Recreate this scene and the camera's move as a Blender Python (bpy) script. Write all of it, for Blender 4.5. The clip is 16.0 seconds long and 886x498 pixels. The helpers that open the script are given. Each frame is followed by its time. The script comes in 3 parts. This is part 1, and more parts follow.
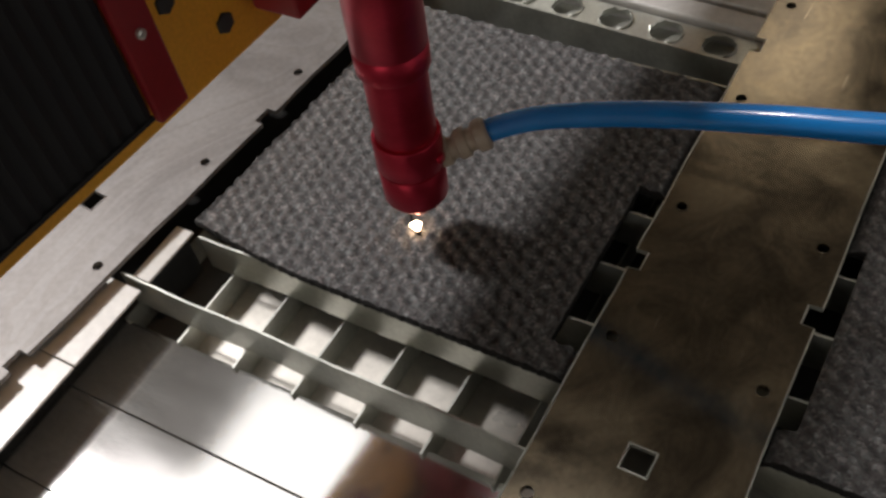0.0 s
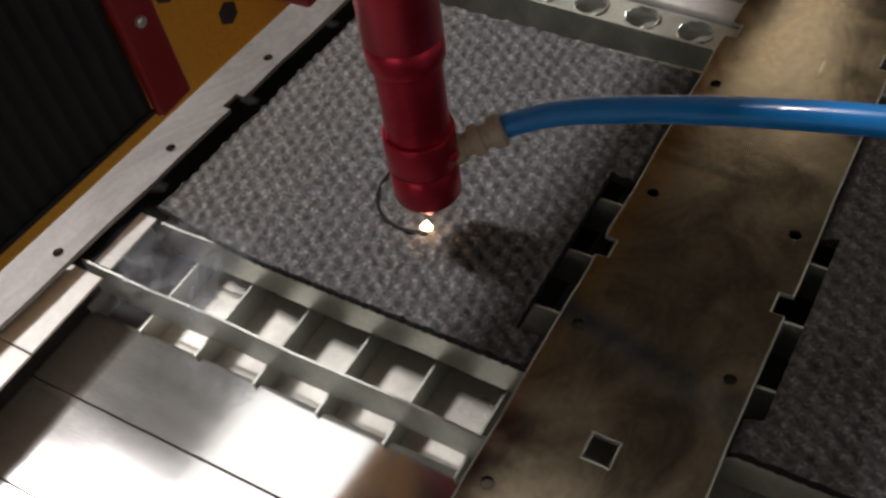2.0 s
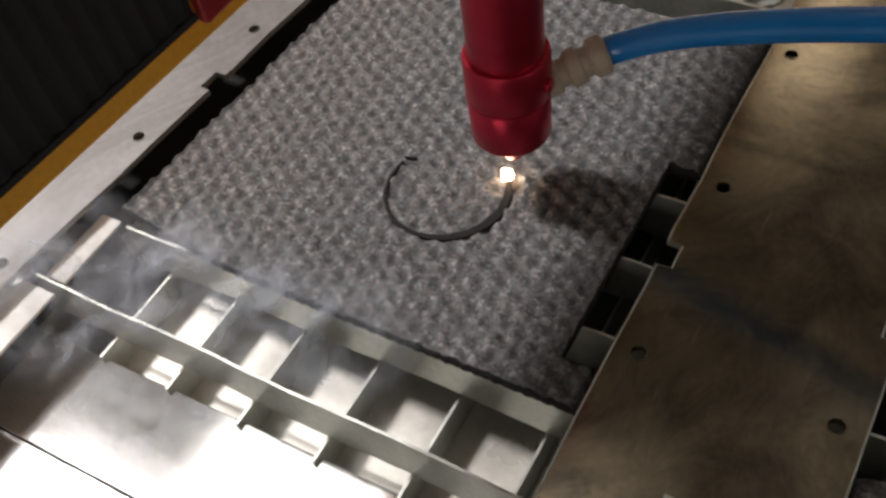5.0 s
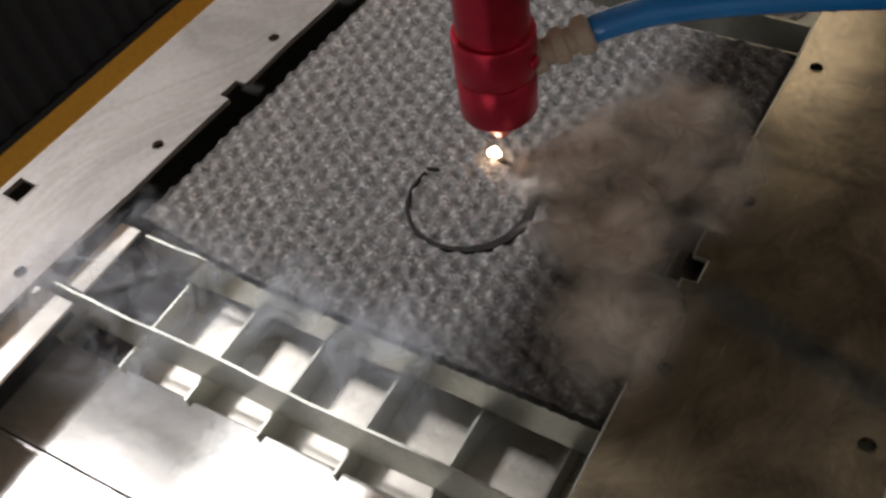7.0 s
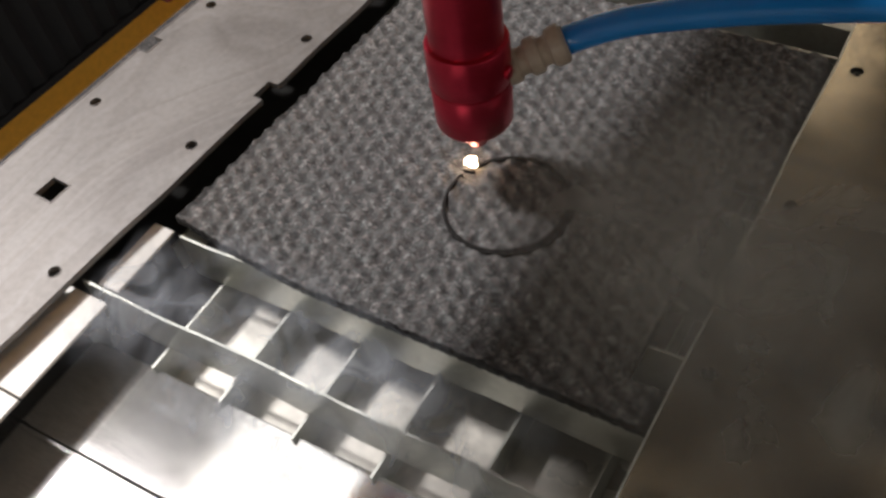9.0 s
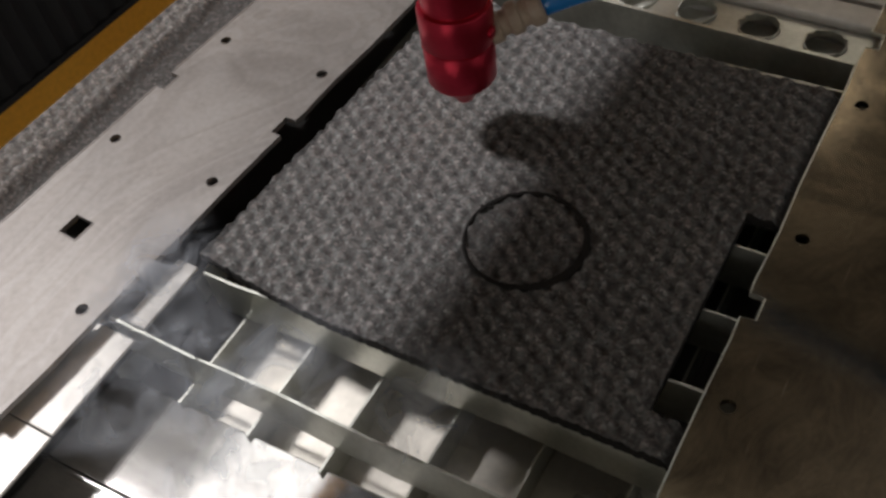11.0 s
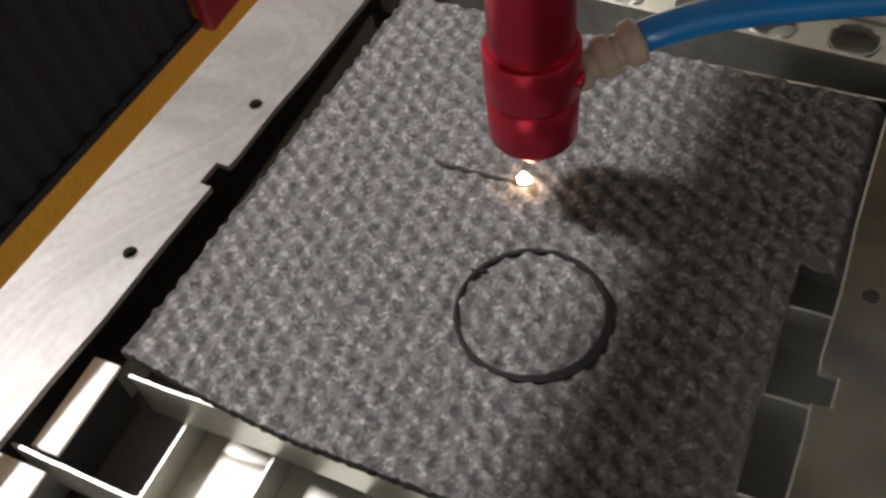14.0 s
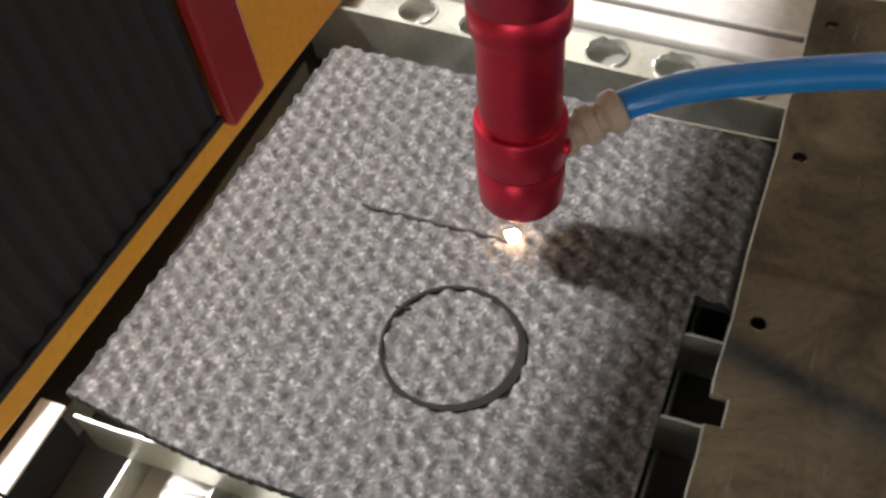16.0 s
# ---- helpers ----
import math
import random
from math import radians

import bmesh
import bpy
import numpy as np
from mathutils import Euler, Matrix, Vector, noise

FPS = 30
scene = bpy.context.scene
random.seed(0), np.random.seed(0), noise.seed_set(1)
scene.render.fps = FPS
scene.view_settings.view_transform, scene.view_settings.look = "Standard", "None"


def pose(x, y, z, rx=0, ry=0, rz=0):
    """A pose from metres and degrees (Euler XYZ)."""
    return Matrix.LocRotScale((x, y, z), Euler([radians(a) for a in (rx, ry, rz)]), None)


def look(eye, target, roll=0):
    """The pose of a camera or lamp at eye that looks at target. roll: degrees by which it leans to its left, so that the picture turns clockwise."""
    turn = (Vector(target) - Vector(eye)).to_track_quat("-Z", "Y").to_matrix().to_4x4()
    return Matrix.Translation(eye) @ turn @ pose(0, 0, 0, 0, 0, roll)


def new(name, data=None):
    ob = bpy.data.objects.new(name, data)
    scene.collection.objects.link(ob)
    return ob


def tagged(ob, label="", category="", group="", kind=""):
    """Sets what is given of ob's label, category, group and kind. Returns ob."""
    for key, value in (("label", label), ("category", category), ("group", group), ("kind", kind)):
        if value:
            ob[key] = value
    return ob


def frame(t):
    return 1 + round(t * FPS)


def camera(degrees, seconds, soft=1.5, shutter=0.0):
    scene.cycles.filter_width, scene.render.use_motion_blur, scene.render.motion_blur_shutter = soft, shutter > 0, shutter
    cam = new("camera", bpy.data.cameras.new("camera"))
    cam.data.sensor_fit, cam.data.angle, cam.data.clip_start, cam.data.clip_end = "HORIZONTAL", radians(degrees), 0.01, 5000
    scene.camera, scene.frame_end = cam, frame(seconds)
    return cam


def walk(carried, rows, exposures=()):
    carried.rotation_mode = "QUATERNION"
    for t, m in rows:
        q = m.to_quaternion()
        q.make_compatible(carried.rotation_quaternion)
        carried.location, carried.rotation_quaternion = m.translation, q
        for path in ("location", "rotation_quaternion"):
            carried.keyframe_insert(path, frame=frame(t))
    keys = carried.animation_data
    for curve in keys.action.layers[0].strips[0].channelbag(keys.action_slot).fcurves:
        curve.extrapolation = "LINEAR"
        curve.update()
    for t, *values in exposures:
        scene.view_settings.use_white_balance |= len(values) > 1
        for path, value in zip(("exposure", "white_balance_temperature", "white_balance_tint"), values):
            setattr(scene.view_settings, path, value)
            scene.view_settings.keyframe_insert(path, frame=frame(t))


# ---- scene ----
cam = camera(48.4, 16.0, soft=2.8, shutter=0.4)
PATH = [
    (0, (0.277, -0.115, 0.264), (-0.559, 0.888, -1.251), -12.8),
    (0.5, (0.278, -0.113, 0.262), (-0.553, 0.888, -1.257), -12.7),
    (1, (0.282, -0.113, 0.26), (-0.552, 0.892, -1.255), -12.7),
    (1.5, (0.285, -0.111, 0.258), (-0.552, 0.889, -1.258), -12.8),
    (2, (0.285, -0.109, 0.254), (-0.548, 0.895, -1.261), -12.5),
    (2.5, (0.283, -0.103, 0.249), (-0.552, 0.902, -1.266), -12.5),
    (3, (0.276, -0.095, 0.24), (-0.554, 0.916, -1.273), -12.3),
    (3.5, (0.265, -0.085, 0.228), (-0.554, 0.923, -1.293), -12.1),
    (4, (0.258, -0.076, 0.216), (-0.558, 0.909, -1.321), -13.0),
    (6.5, (0.248, -0.078, 0.212), (-0.584, 0.907, -1.317), -12.9),
    (7, (0.246, -0.077, 0.213), (-0.59, 0.91, -1.313), -12.9),
    (7.5, (0.244, -0.076, 0.213), (-0.596, 0.909, -1.312), -12.9),
    (8, (0.241, -0.077, 0.213), (-0.601, 0.905, -1.313), -13.0),
    (8.5, (0.239, -0.079, 0.211), (-0.613, 0.903, -1.308), -13.0),
    (11, (0.231, -0.083, 0.224), (-0.609, 0.924, -1.286), -12.8),
    (11.5, (0.223, -0.081, 0.225), (-0.585, 0.952, -1.285), -12.3),
    (12, (0.213, -0.076, 0.223), (-0.562, 0.974, -1.292), -12.0),
    (12.5, (0.205, -0.066, 0.219), (-0.561, 0.976, -1.308), -12.1),
    (13, (0.203, -0.052, 0.208), (-0.582, 0.97, -1.321), -13.2),
    (13.5, (0.195, -0.042, 0.204), (-0.551, 0.966, -1.354), -12.7),
    (14, (0.185, -0.039, 0.2), (-0.494, 0.98, -1.381), -11.7),
    (14.5, (0.177, -0.039, 0.198), (-0.436, 0.996, -1.400), -10.6),
    (15, (0.177, -0.040, 0.201), (-0.408, 1.007, -1.400), -10.2),
    (15.5, (0.183, -0.038, 0.210), (-0.397, 0.999, -1.399), -10.4),
    (16, (0.198, -0.041, 0.217), (-0.412, 1.039, -1.351), -9.7),
]
EXPOSURES = [(0, -0.85), (2, -0.85), (3, -0.8), (3.5, -0.55), (4, -0.32), (6.5, -0.5), (7, -0.42), (8.5, -0.47), (11, -0.75), (12, -0.28), (13, -0.2), (13.5, 0.14), (14, -0.02), (14.5, 0.2), (15, 0.38), (16, 0.6)]
walk(cam, [(t, look(eye, target, roll)) for t, eye, target, roll in PATH], EXPOSURES)

# ---------------------------------------------------------------- world, lamps
world = bpy.data.worlds.new("workshop_air")
scene.world = world
world.use_nodes = True
world.node_tree.nodes["Background"].inputs[0].default_value = (0.9, 0.95, 1.0, 1)
world.node_tree.nodes["Background"].inputs[1].default_value = 0.006


def area_lamp(name, eye, target, sx, sy, watts, colour):
    d = bpy.data.lights.new(name, "AREA")
    d.shape, d.size, d.size_y, d.energy, d.color = "RECTANGLE", sx, sy, watts, colour
    ob = new(name, d)
    ob.matrix_world = look(eye, target)
    return ob


# ceiling lamp of the workshop, on the side where the gantry beam stands
area_lamp("ceiling_lamp", (-1.10, 0.10, 1.66), (-1.10, 0.1001, 0), 0.38, 0.20, 68, (1.0, 0.955, 0.95))
# added light, unseen: puts the glare on the brown plate's far end
area_lamp("far_glare_fill", (-0.64, 3.0, 2.24), (0.2, 0.0, 0.0), 0.86, 0.66, 8.0, (1.0, 0.88, 0.72))
# added low fill from the right, unseen, to brighten the orange beam
area_lamp("side_fill", (2.97, -0.1, 0.62), (0.0, -0.1, 0.10), 1.5, 0.6, 7.5, (1.0, 0.95, 0.91))
# added fill from behind the camera, unseen, for the strips' near faces
area_lamp("front_fill", (0.35, -2.97, 0.60), (0.1, 0.0, 0.0), 1.3, 0.5, 12, (1.0, 0.95, 0.87))
# added panels under the closed ceiling, unseen, mirrored by plate, sheets and tray
area_lamp("ceiling_fill", (0.45, 2.0, 3.88), (0.45, 2.0001, 0), 1.1, 1.5, 0.8, (1.0, 0.93, 0.88))
area_lamp("ceiling_fill", (-1.42, 1.12, 3.88), (-1.42, 1.1201, 0), 2.06, 0.85, 15.5, (1.0, 0.97, 0.95))

# ---------------------------------------------------------------- materials
def nodes_of(name):
    m = bpy.data.materials.new(name)
    m.use_nodes = True
    nt = m.node_tree
    return m, nt, nt.nodes["Principled BSDF"]


def ramp(nt, fac, stops):
    r = nt.nodes.new("ShaderNodeValToRGB")
    while len(r.color_ramp.elements) < len(stops):
        r.color_ramp.elements.new(0.5)
    for e, (p, c) in zip(r.color_ramp.elements, stops):
        e.position, e.color = p, (*c, 1)
    nt.links.new(fac, r.inputs[0])
    return r.outputs[0]


def noise_of(nt, scale, detail=4, distortion=0.0, stretch=(1, 1, 1)):
    co = nt.nodes.new("ShaderNodeTexCoord")
    mp = nt.nodes.new("ShaderNodeMapping")
    mp.inputs["Scale"].default_value = stretch
    n = nt.nodes.new("ShaderNodeTexNoise")
    n.inputs["Scale"].default_value, n.inputs["Detail"].default_value = scale, detail
    n.inputs["Distortion"].default_value = distortion
    nt.links.new(co.outputs["Object"], mp.inputs[0])
    nt.links.new(mp.outputs[0], n.inputs["Vector"])
    return n.outputs["Fac"]


def mix_colour(nt, a, b, fac, mode="MULTIPLY"):
    m = nt.nodes.new("ShaderNodeMix")
    m.data_type, m.blend_type = "RGBA", mode
    m.inputs[0].default_value = fac
    nt.links.new(a, m.inputs[6])
    nt.links.new(b, m.inputs[7])
    return m.outputs[2]


def bump(nt, p, height, strength, distance):
    b = nt.nodes.new("ShaderNodeBump")
    b.inputs["Strength"].default_value, b.inputs["Distance"].default_value = strength, distance
    nt.links.new(height, b.inputs["Height"])
    nt.links.new(b.outputs[0], p.inputs["Normal"])


def surface(name, dark, light, metal, rough, big=12, fine=300, relief=0.1, swirl=0.0, stretch=(1, 1, 1), spread=0.12):
    """Two scales of colour variation, uneven gloss and a fine relief."""
    m, nt, p = nodes_of(name)
    nb, nf = noise_of(nt, big, 5, swirl, stretch), noise_of(nt, fine, 3, 0, stretch)
    c = ramp(nt, nb, [(0.3, dark), (0.7, light)])
    g = ramp(nt, nf, [(0.25, (0.72, 0.72, 0.72)), (0.75, (1, 1, 1))])
    nt.links.new(mix_colour(nt, c, g, 0.6), p.inputs["Base Color"])
    r = ramp(nt, nb, [(0.25, (rough - spread,) * 3), (0.75, (rough + spread,) * 3)])
    nt.links.new(r, p.inputs["Roughness"])
    p.inputs["Metallic"].default_value = metal
    bump(nt, p, nf, relief, 0.0004)
    return m


def stained(m, stain, scratch, scale, turn):
    """Adds marbled stains and fine bright scratches to a metal."""
    nt = m.node_tree
    p = nt.nodes["Principled BSDF"]
    base = p.inputs["Base Color"].links[0].from_socket
    lines = ramp(nt, noise_of(nt, scale, 3, 3.5, (1, 0.6, 1)), [(0.30, (1, 1, 1)), (0.40, (0.62, 0.58, 0.55)), (0.44, (1, 1, 1)), (0.52, (0.70, 0.66, 0.63)), (0.55, (1, 1, 1)), (0.64, (0.66, 0.62, 0.6)), (0.70, (1, 1, 1))])
    c = mix_colour(nt, base, lines, stain)
    co, mp, n = nt.nodes.new("ShaderNodeTexCoord"), nt.nodes.new("ShaderNodeMapping"), nt.nodes.new("ShaderNodeTexNoise")
    mp.inputs["Rotation"].default_value = (0, 0, radians(turn))
    mp.inputs["Scale"].default_value = (1, 0.07, 1)
    n.inputs["Scale"].default_value, n.inputs["Detail"].default_value = 620, 2
    nt.links.new(co.outputs["Object"], mp.inputs[0])
    nt.links.new(mp.outputs[0], n.inputs["Vector"])
    s = ramp(nt, n.outputs["Fac"], [(0.70, (0, 0, 0)), (0.78, (0.5, 0.46, 0.4))])
    nt.links.new(mix_colour(nt, c, s, scratch, "ADD"), p.inputs["Base Color"])
    return m


STEEL = surface("worn_steel", (0.235, 0.221, 0.213), (0.345, 0.331, 0.319), 0.5, 0.48, 9, 420, 0.05, 1.2)
stained(STEEL, 0.38, 0.12, 11, 35)
BROWN_STEEL = surface("tarnished_steel", (0.12, 0.098, 0.070), (0.33, 0.27, 0.182), 0.86, 0.165, 32, 420, 0.04, 1.4, (1, 1, 1), 0.06)
stained(BROWN_STEEL, 0.45, 0.38, 40, -38)
GALVANISED = surface("galvanised_strip", (0.52, 0.535, 0.485), (0.78, 0.79, 0.72), 0.68, 0.38, 40, 500, 0.1)
SHEET = surface("bright_sheet", (0.80, 0.78, 0.76), (0.90, 0.89, 0.87), 0.97, 0.09, 9, 200, 0.02, 0, (1, 6, 1), 0.02)
CAVITY = surface("dull_tray", (0.78, 0.75, 0.68), (0.92, 0.88, 0.80), 0.45, 0.36, 25, 300, 0.06)
RED = surface("red_anodised", (0.48, 0.020, 0.046), (0.62, 0.032, 0.070), 0.80, 0.34, 30, 600, 0.05, 0, (1, 1, 4), 0.05)
RED_PAINT = surface("red_paint", (0.26, 0.010, 0.014), (0.33, 0.014, 0.018), 0.0, 0.42, 30, 500, 0.06)
ORANGE = surface("orange_paint", (0.84, 0.37, 0.024), (0.92, 0.44, 0.032), 0.0, 0.45, 20, 700, 0.12)
BLACK = surface("black_fabric", (0.007, 0.007, 0.008), (0.015, 0.015, 0.017), 0.0, 0.80, 60, 900, 0.2)
DARK_METAL = surface("dark_frame", (0.03, 0.03, 0.03), (0.06, 0.06, 0.06), 0.3, 0.55, 30, 300, 0.1)
SHADE_GREY = surface("shade_grey", (0.07, 0.068, 0.066), (0.13, 0.126, 0.12), 0.2, 0.7, 30, 300, 0.2)
BEIGE = surface("beige_plastic", (0.42, 0.33, 0.25), (0.52, 0.42, 0.33), 0.0, 0.38, 60, 600, 0.05)
WHITE_METAL = surface("white_bar", (0.74, 0.72, 0.68), (0.84, 0.82, 0.78), 0.1, 0.4, 20, 300, 0.05)
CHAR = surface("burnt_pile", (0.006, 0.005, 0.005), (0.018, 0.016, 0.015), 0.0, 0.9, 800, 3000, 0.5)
PLASTER = surface("wall_plaster", (0.62, 0.60, 0.56), (0.72, 0.70, 0.66), 0.0, 0.85, 2, 40, 0.1)
CONCRETE = surface("concrete", (0.26, 0.25, 0.24), (0.34, 0.33, 0.32), 0.0, 0.7, 3, 60, 0.2)


def hose_material():
    m, nt, p = nodes_of("blue_hose")
    c = ramp(nt, noise_of(nt, 60, 3), [(0.3, (0.010, 0.21, 0.62)), (0.7, (0.016, 0.27, 0.74))])
    nt.links.new(c, p.inputs["Base Color"])
    p.inputs["Roughness"].default_value, p.inputs["Coat Weight"].default_value = 0.26, 0.4
    p.inputs["Transmission Weight"].default_value = 0.12
    return m


def carpet_material():
    m, nt, p = nodes_of("grey_carpet")
    # coordinates pushed about a little, so that the tufts are uneven
    co, warp, push, add = (nt.nodes.new(k) for k in ("ShaderNodeTexCoord", "ShaderNodeTexNoise", "ShaderNodeVectorMath", "ShaderNodeVectorMath"))
    warp.inputs["Scale"].default_value = 420
    push.operation, add.operation = "SCALE", "ADD"
    push.inputs["Scale"].default_value = 0.0016
    nt.links.new(co.outputs["Object"], warp.inputs["Vector"])
    nt.links.new(warp.outputs["Color"], push.inputs[0])
    nt.links.new(co.outputs["Object"], add.inputs[0])
    nt.links.new(push.outputs[0], add.inputs[1])
    def tufts(scale):
        v, sep = nt.nodes.new("ShaderNodeTexVoronoi"), nt.nodes.new("ShaderNodeSeparateColor")
        v.inputs["Scale"].default_value = scale
        nt.links.new(add.outputs[0], v.inputs["Vector"])
        nt.links.new(v.outputs["Color"], sep.inputs[0])
        return v.outputs["Distance"], sep.outputs
    gap, tone = tufts(900)
    gap2, tone2 = tufts(1400)
    c = ramp(nt, tone[0], [(0.0, (0.092, 0.090, 0.089)), (0.35, (0.125, 0.122, 0.120)), (0.80, (0.175, 0.172, 0.169)), (1.0, (0.28, 0.275, 0.27))])
    g = ramp(nt, tone2[1], [(0.0, (0.62, 0.62, 0.62)), (0.6, (0.95, 0.95, 0.95)), (1.0, (1.25, 1.25, 1.25))])
    # groove shade put into the colour: low pile darker, raised loops lighter
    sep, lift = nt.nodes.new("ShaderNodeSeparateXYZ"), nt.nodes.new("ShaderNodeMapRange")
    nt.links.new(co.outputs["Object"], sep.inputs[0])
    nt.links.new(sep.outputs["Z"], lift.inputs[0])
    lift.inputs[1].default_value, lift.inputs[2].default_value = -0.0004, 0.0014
    groove_shade = ramp(nt, lift.outputs[0], [(0.0, (0.46, 0.46, 0.47)), (0.85, (1.18, 1.18, 1.18))])
    h = ramp(nt, tone[2], [(0.15, (0.92, 0.98, 0.99)), (0.5, (0.98, 0.96, 0.96)), (0.85, (1.0, 0.92, 0.91))])
    nt.links.new(mix_colour(nt, mix_colour(nt, mix_colour(nt, c, g, 0.55), groove_shade, 1.0), h, 0.8), p.inputs["Base Color"])
    p.inputs["Roughness"].default_value = 0.95
    p.inputs["Sheen Weight"].default_value = 0.08
    bump(nt, p, gap, 0.22, 0.0006)
    return m


def spark_material():
    m, nt, p = nodes_of("laser_glow")
    p.inputs["Emission Color"].default_value = (1.0, 0.66, 0.40, 1)
    p.inputs["Emission Strength"].default_value = 32
    return m


HOSE, CARPET, SPARK = hose_material(), carpet_material(), spark_material()


# ---------------------------------------------------------------- mesh helpers
def obj(name, bm, material, parent=None, label=""):
    me = bpy.data.meshes.new(name)
    bm.normal_update()
    bm.to_mesh(me)
    bm.free()
    me.materials.append(material)
    ob = new(name, me)
    ob.parent = parent
    if label:
        ob["label"] = label
    return ob


part = obj


def smooth(ob):
    for f in ob.data.polygons:
        f.use_smooth = True
    return ob


def box(x0, y0, z0, x1, y1, z1, bevel=0.0, bm=None):
    bm = bm or bmesh.new()
    vs = [bm.verts.new((x, y, z)) for z in (z0, z1) for y in (y0, y1) for x in (x0, x1)]
    fs = [bm.faces.new([vs[i] for i in q]) for q in ((0, 2, 3, 1), (4, 5, 7, 6), (0, 1, 5, 4), (2, 6, 7, 3), (0, 4, 6, 2), (1, 3, 7, 5))]
    if bevel:
        es = list({e for f in fs for e in f.edges})
        bmesh.ops.bevel(bm, geom=es, offset=bevel, segments=2, affect="EDGES", profile=0.5)
    return bm


def lathe(profile, n=48, bm=None):
    """Turns (radius, z) points round the z axis."""
    bm = bm or bmesh.new()
    rings = [[bm.verts.new((r * math.cos(2 * math.pi * k / n), r * math.sin(2 * math.pi * k / n), z)) for k in range(n)] for r, z in profile]
    for a, b in zip(rings, rings[1:]):
        for k in range(n):
            bm.faces.new((a[k], a[(k + 1) % n], b[(k + 1) % n], b[k]))
    bm.faces.new(rings[0][::-1])
    bm.faces.new(rings[-1])
    return bm


def tube(points, radius, n=20):
    """A round tube along a smooth line through the points."""
    bm = bmesh.new()
    P = [Vector(p) for p in points]
    line = []
    for i in range(len(P) - 1):
        a, b, c, d = P[max(i - 1, 0)], P[i], P[i + 1], P[min(i + 2, len(P) - 1)]
        for k in range(8):
            t = k / 8
            line.append(0.5 * (2 * b + (c - a) * t + (2 * a - 5 * b + 4 * c - d) * t * t + (3 * b - a - 3 * c + d) * t ** 3))
    line.append(P[-1])
    rings = []
    for i, p in enumerate(line):
        d = (line[min(i + 1, len(line) - 1)] - line[max(i - 1, 0)]).normalized()
        u = d.cross(Vector((0, 0, 1))).normalized()
        v = u.cross(d)
        rings.append([bm.verts.new(p + radius * (u * math.cos(2 * math.pi * k / n) + v * math.sin(2 * math.pi * k / n))) for k in range(n)])
    for a, b in zip(rings, rings[1:]):
        for k in range(n):
            bm.faces.new((a[k], a[(k + 1) % n], b[(k + 1) % n], b[k]))
    bm.faces.new(rings[0][::-1])
    bm.faces.new(rings[-1])
    bmesh.ops.recalc_face_normals(bm, faces=bm.faces[:])
    return bm


def holed_plate(outline, holes, thickness, bevel_rng=None):
    """A flat sheet with an outline and holes through it, top at z = 0."""
    bm = bmesh.new()
    loops = []
    for pts in [outline, *holes]:
        vs = [bm.verts.new((x, y, 0)) for x, y in pts]
        es = [bm.edges.new((a, b)) for a, b in zip(vs, vs[1:] + vs[:1])]
        loops.append((vs, es))
    bmesh.ops.triangle_fill(bm, edges=[e for _, es in loops for e in es], use_beauty=True, use_dissolve=False)
    top = bm.faces[:]
    for f in top:
        if f.normal.z < 0:
            f.normal_flip()
    r = bmesh.ops.extrude_face_region(bm, geom=top)
    for v in r["geom"]:
        if isinstance(v, bmesh.types.BMVert):
            v.co.z -= thickness
    bmesh.ops.recalc_face_normals(bm, faces=bm.faces[:])
    return bm


def ring_points(x, y, r, n=14):
    return [(x + r * math.cos(2 * math.pi * k / n), y + r * math.sin(2 * math.pi * k / n)) for k in range(n)]


# ---------------------------------------------------------------- the workshop round the machine
def room():
    for name, b in (("floor", (-3, -3, -1.0, 3, 3, -0.92)), ("wall_west", (-3.1, -3, -0.92, -3, 3, 3.9))):
        tagged(obj(name, box(*b), CONCRETE if name == "floor" else PLASTER), "plain pale workshop " + name.split("_")[0], kind="structure")
    wall = holed_plate([(-3, -0.92), (3, -0.92), (3, 3.9), (-3, 3.9)], [[(-1.10, 1.86), (-0.18, 1.86), (-0.18, 2.62), (-1.10, 2.62)]], 0.1)
    ob = obj("wall_north", wall, PLASTER)
    ob.matrix_world = Matrix.Translation((0, 3.1, 0)) @ pose(0, 0, 0, 90, 0, 0)
    tagged(ob, "plain grey workshop wall with an opening for an added light", kind="structure")
    wall = holed_plate([(-3, -0.92), (3, -0.92), (3, 3.9), (-3, 3.9)], [[(-0.9, 0.28), (0.7, 0.28), (0.7, 0.96), (-0.9, 0.96)]], 0.1)
    ob = obj("wall_east", wall, PLASTER)
    ob.matrix_world = Matrix.Translation((3.1, 0, 0)) @ pose(0, 0, 0, 90, 0, 90)
    tagged(ob, "plain pale workshop wall with an opening for an added light", kind="structure")
    wall = holed_plate([(-3, -0.92), (3, -0.92), (3, 3.9), (-3, 3.9)], [[(-0.35, 0.32), (1.05, 0.32), (1.05, 0.88), (-0.35, 0.88)]], 0.1)
    ob = obj("wall_south", wall, PLASTER)
    ob.matrix_world = Matrix.Translation((0, -3.0, 0)) @ pose(0, 0, 0, 90, 0, 0)
    tagged(ob, "plain pale workshop wall with an opening for an added light", kind="structure")
    tagged(obj("ceiling", box(-3, -3, 3.9, 3, 3.2, 4.0), PLASTER), "plain grey workshop ceiling", kind="structure")


room()


# ---------------------------------------------------------------- the cutting bed
SLAT_TOP, SLAT_LOW, BAR_TOP, TRAY = -0.0035, -0.0215, -0.0220, -0.0335
SLAT_Y = [0.004, 0.0306, 0.0535, 0.0785, 0.1035, 0.1285, 0.1535, 0.1785]
BAR_X = [0.0226 + 0.0267 * k for k in range(15)]


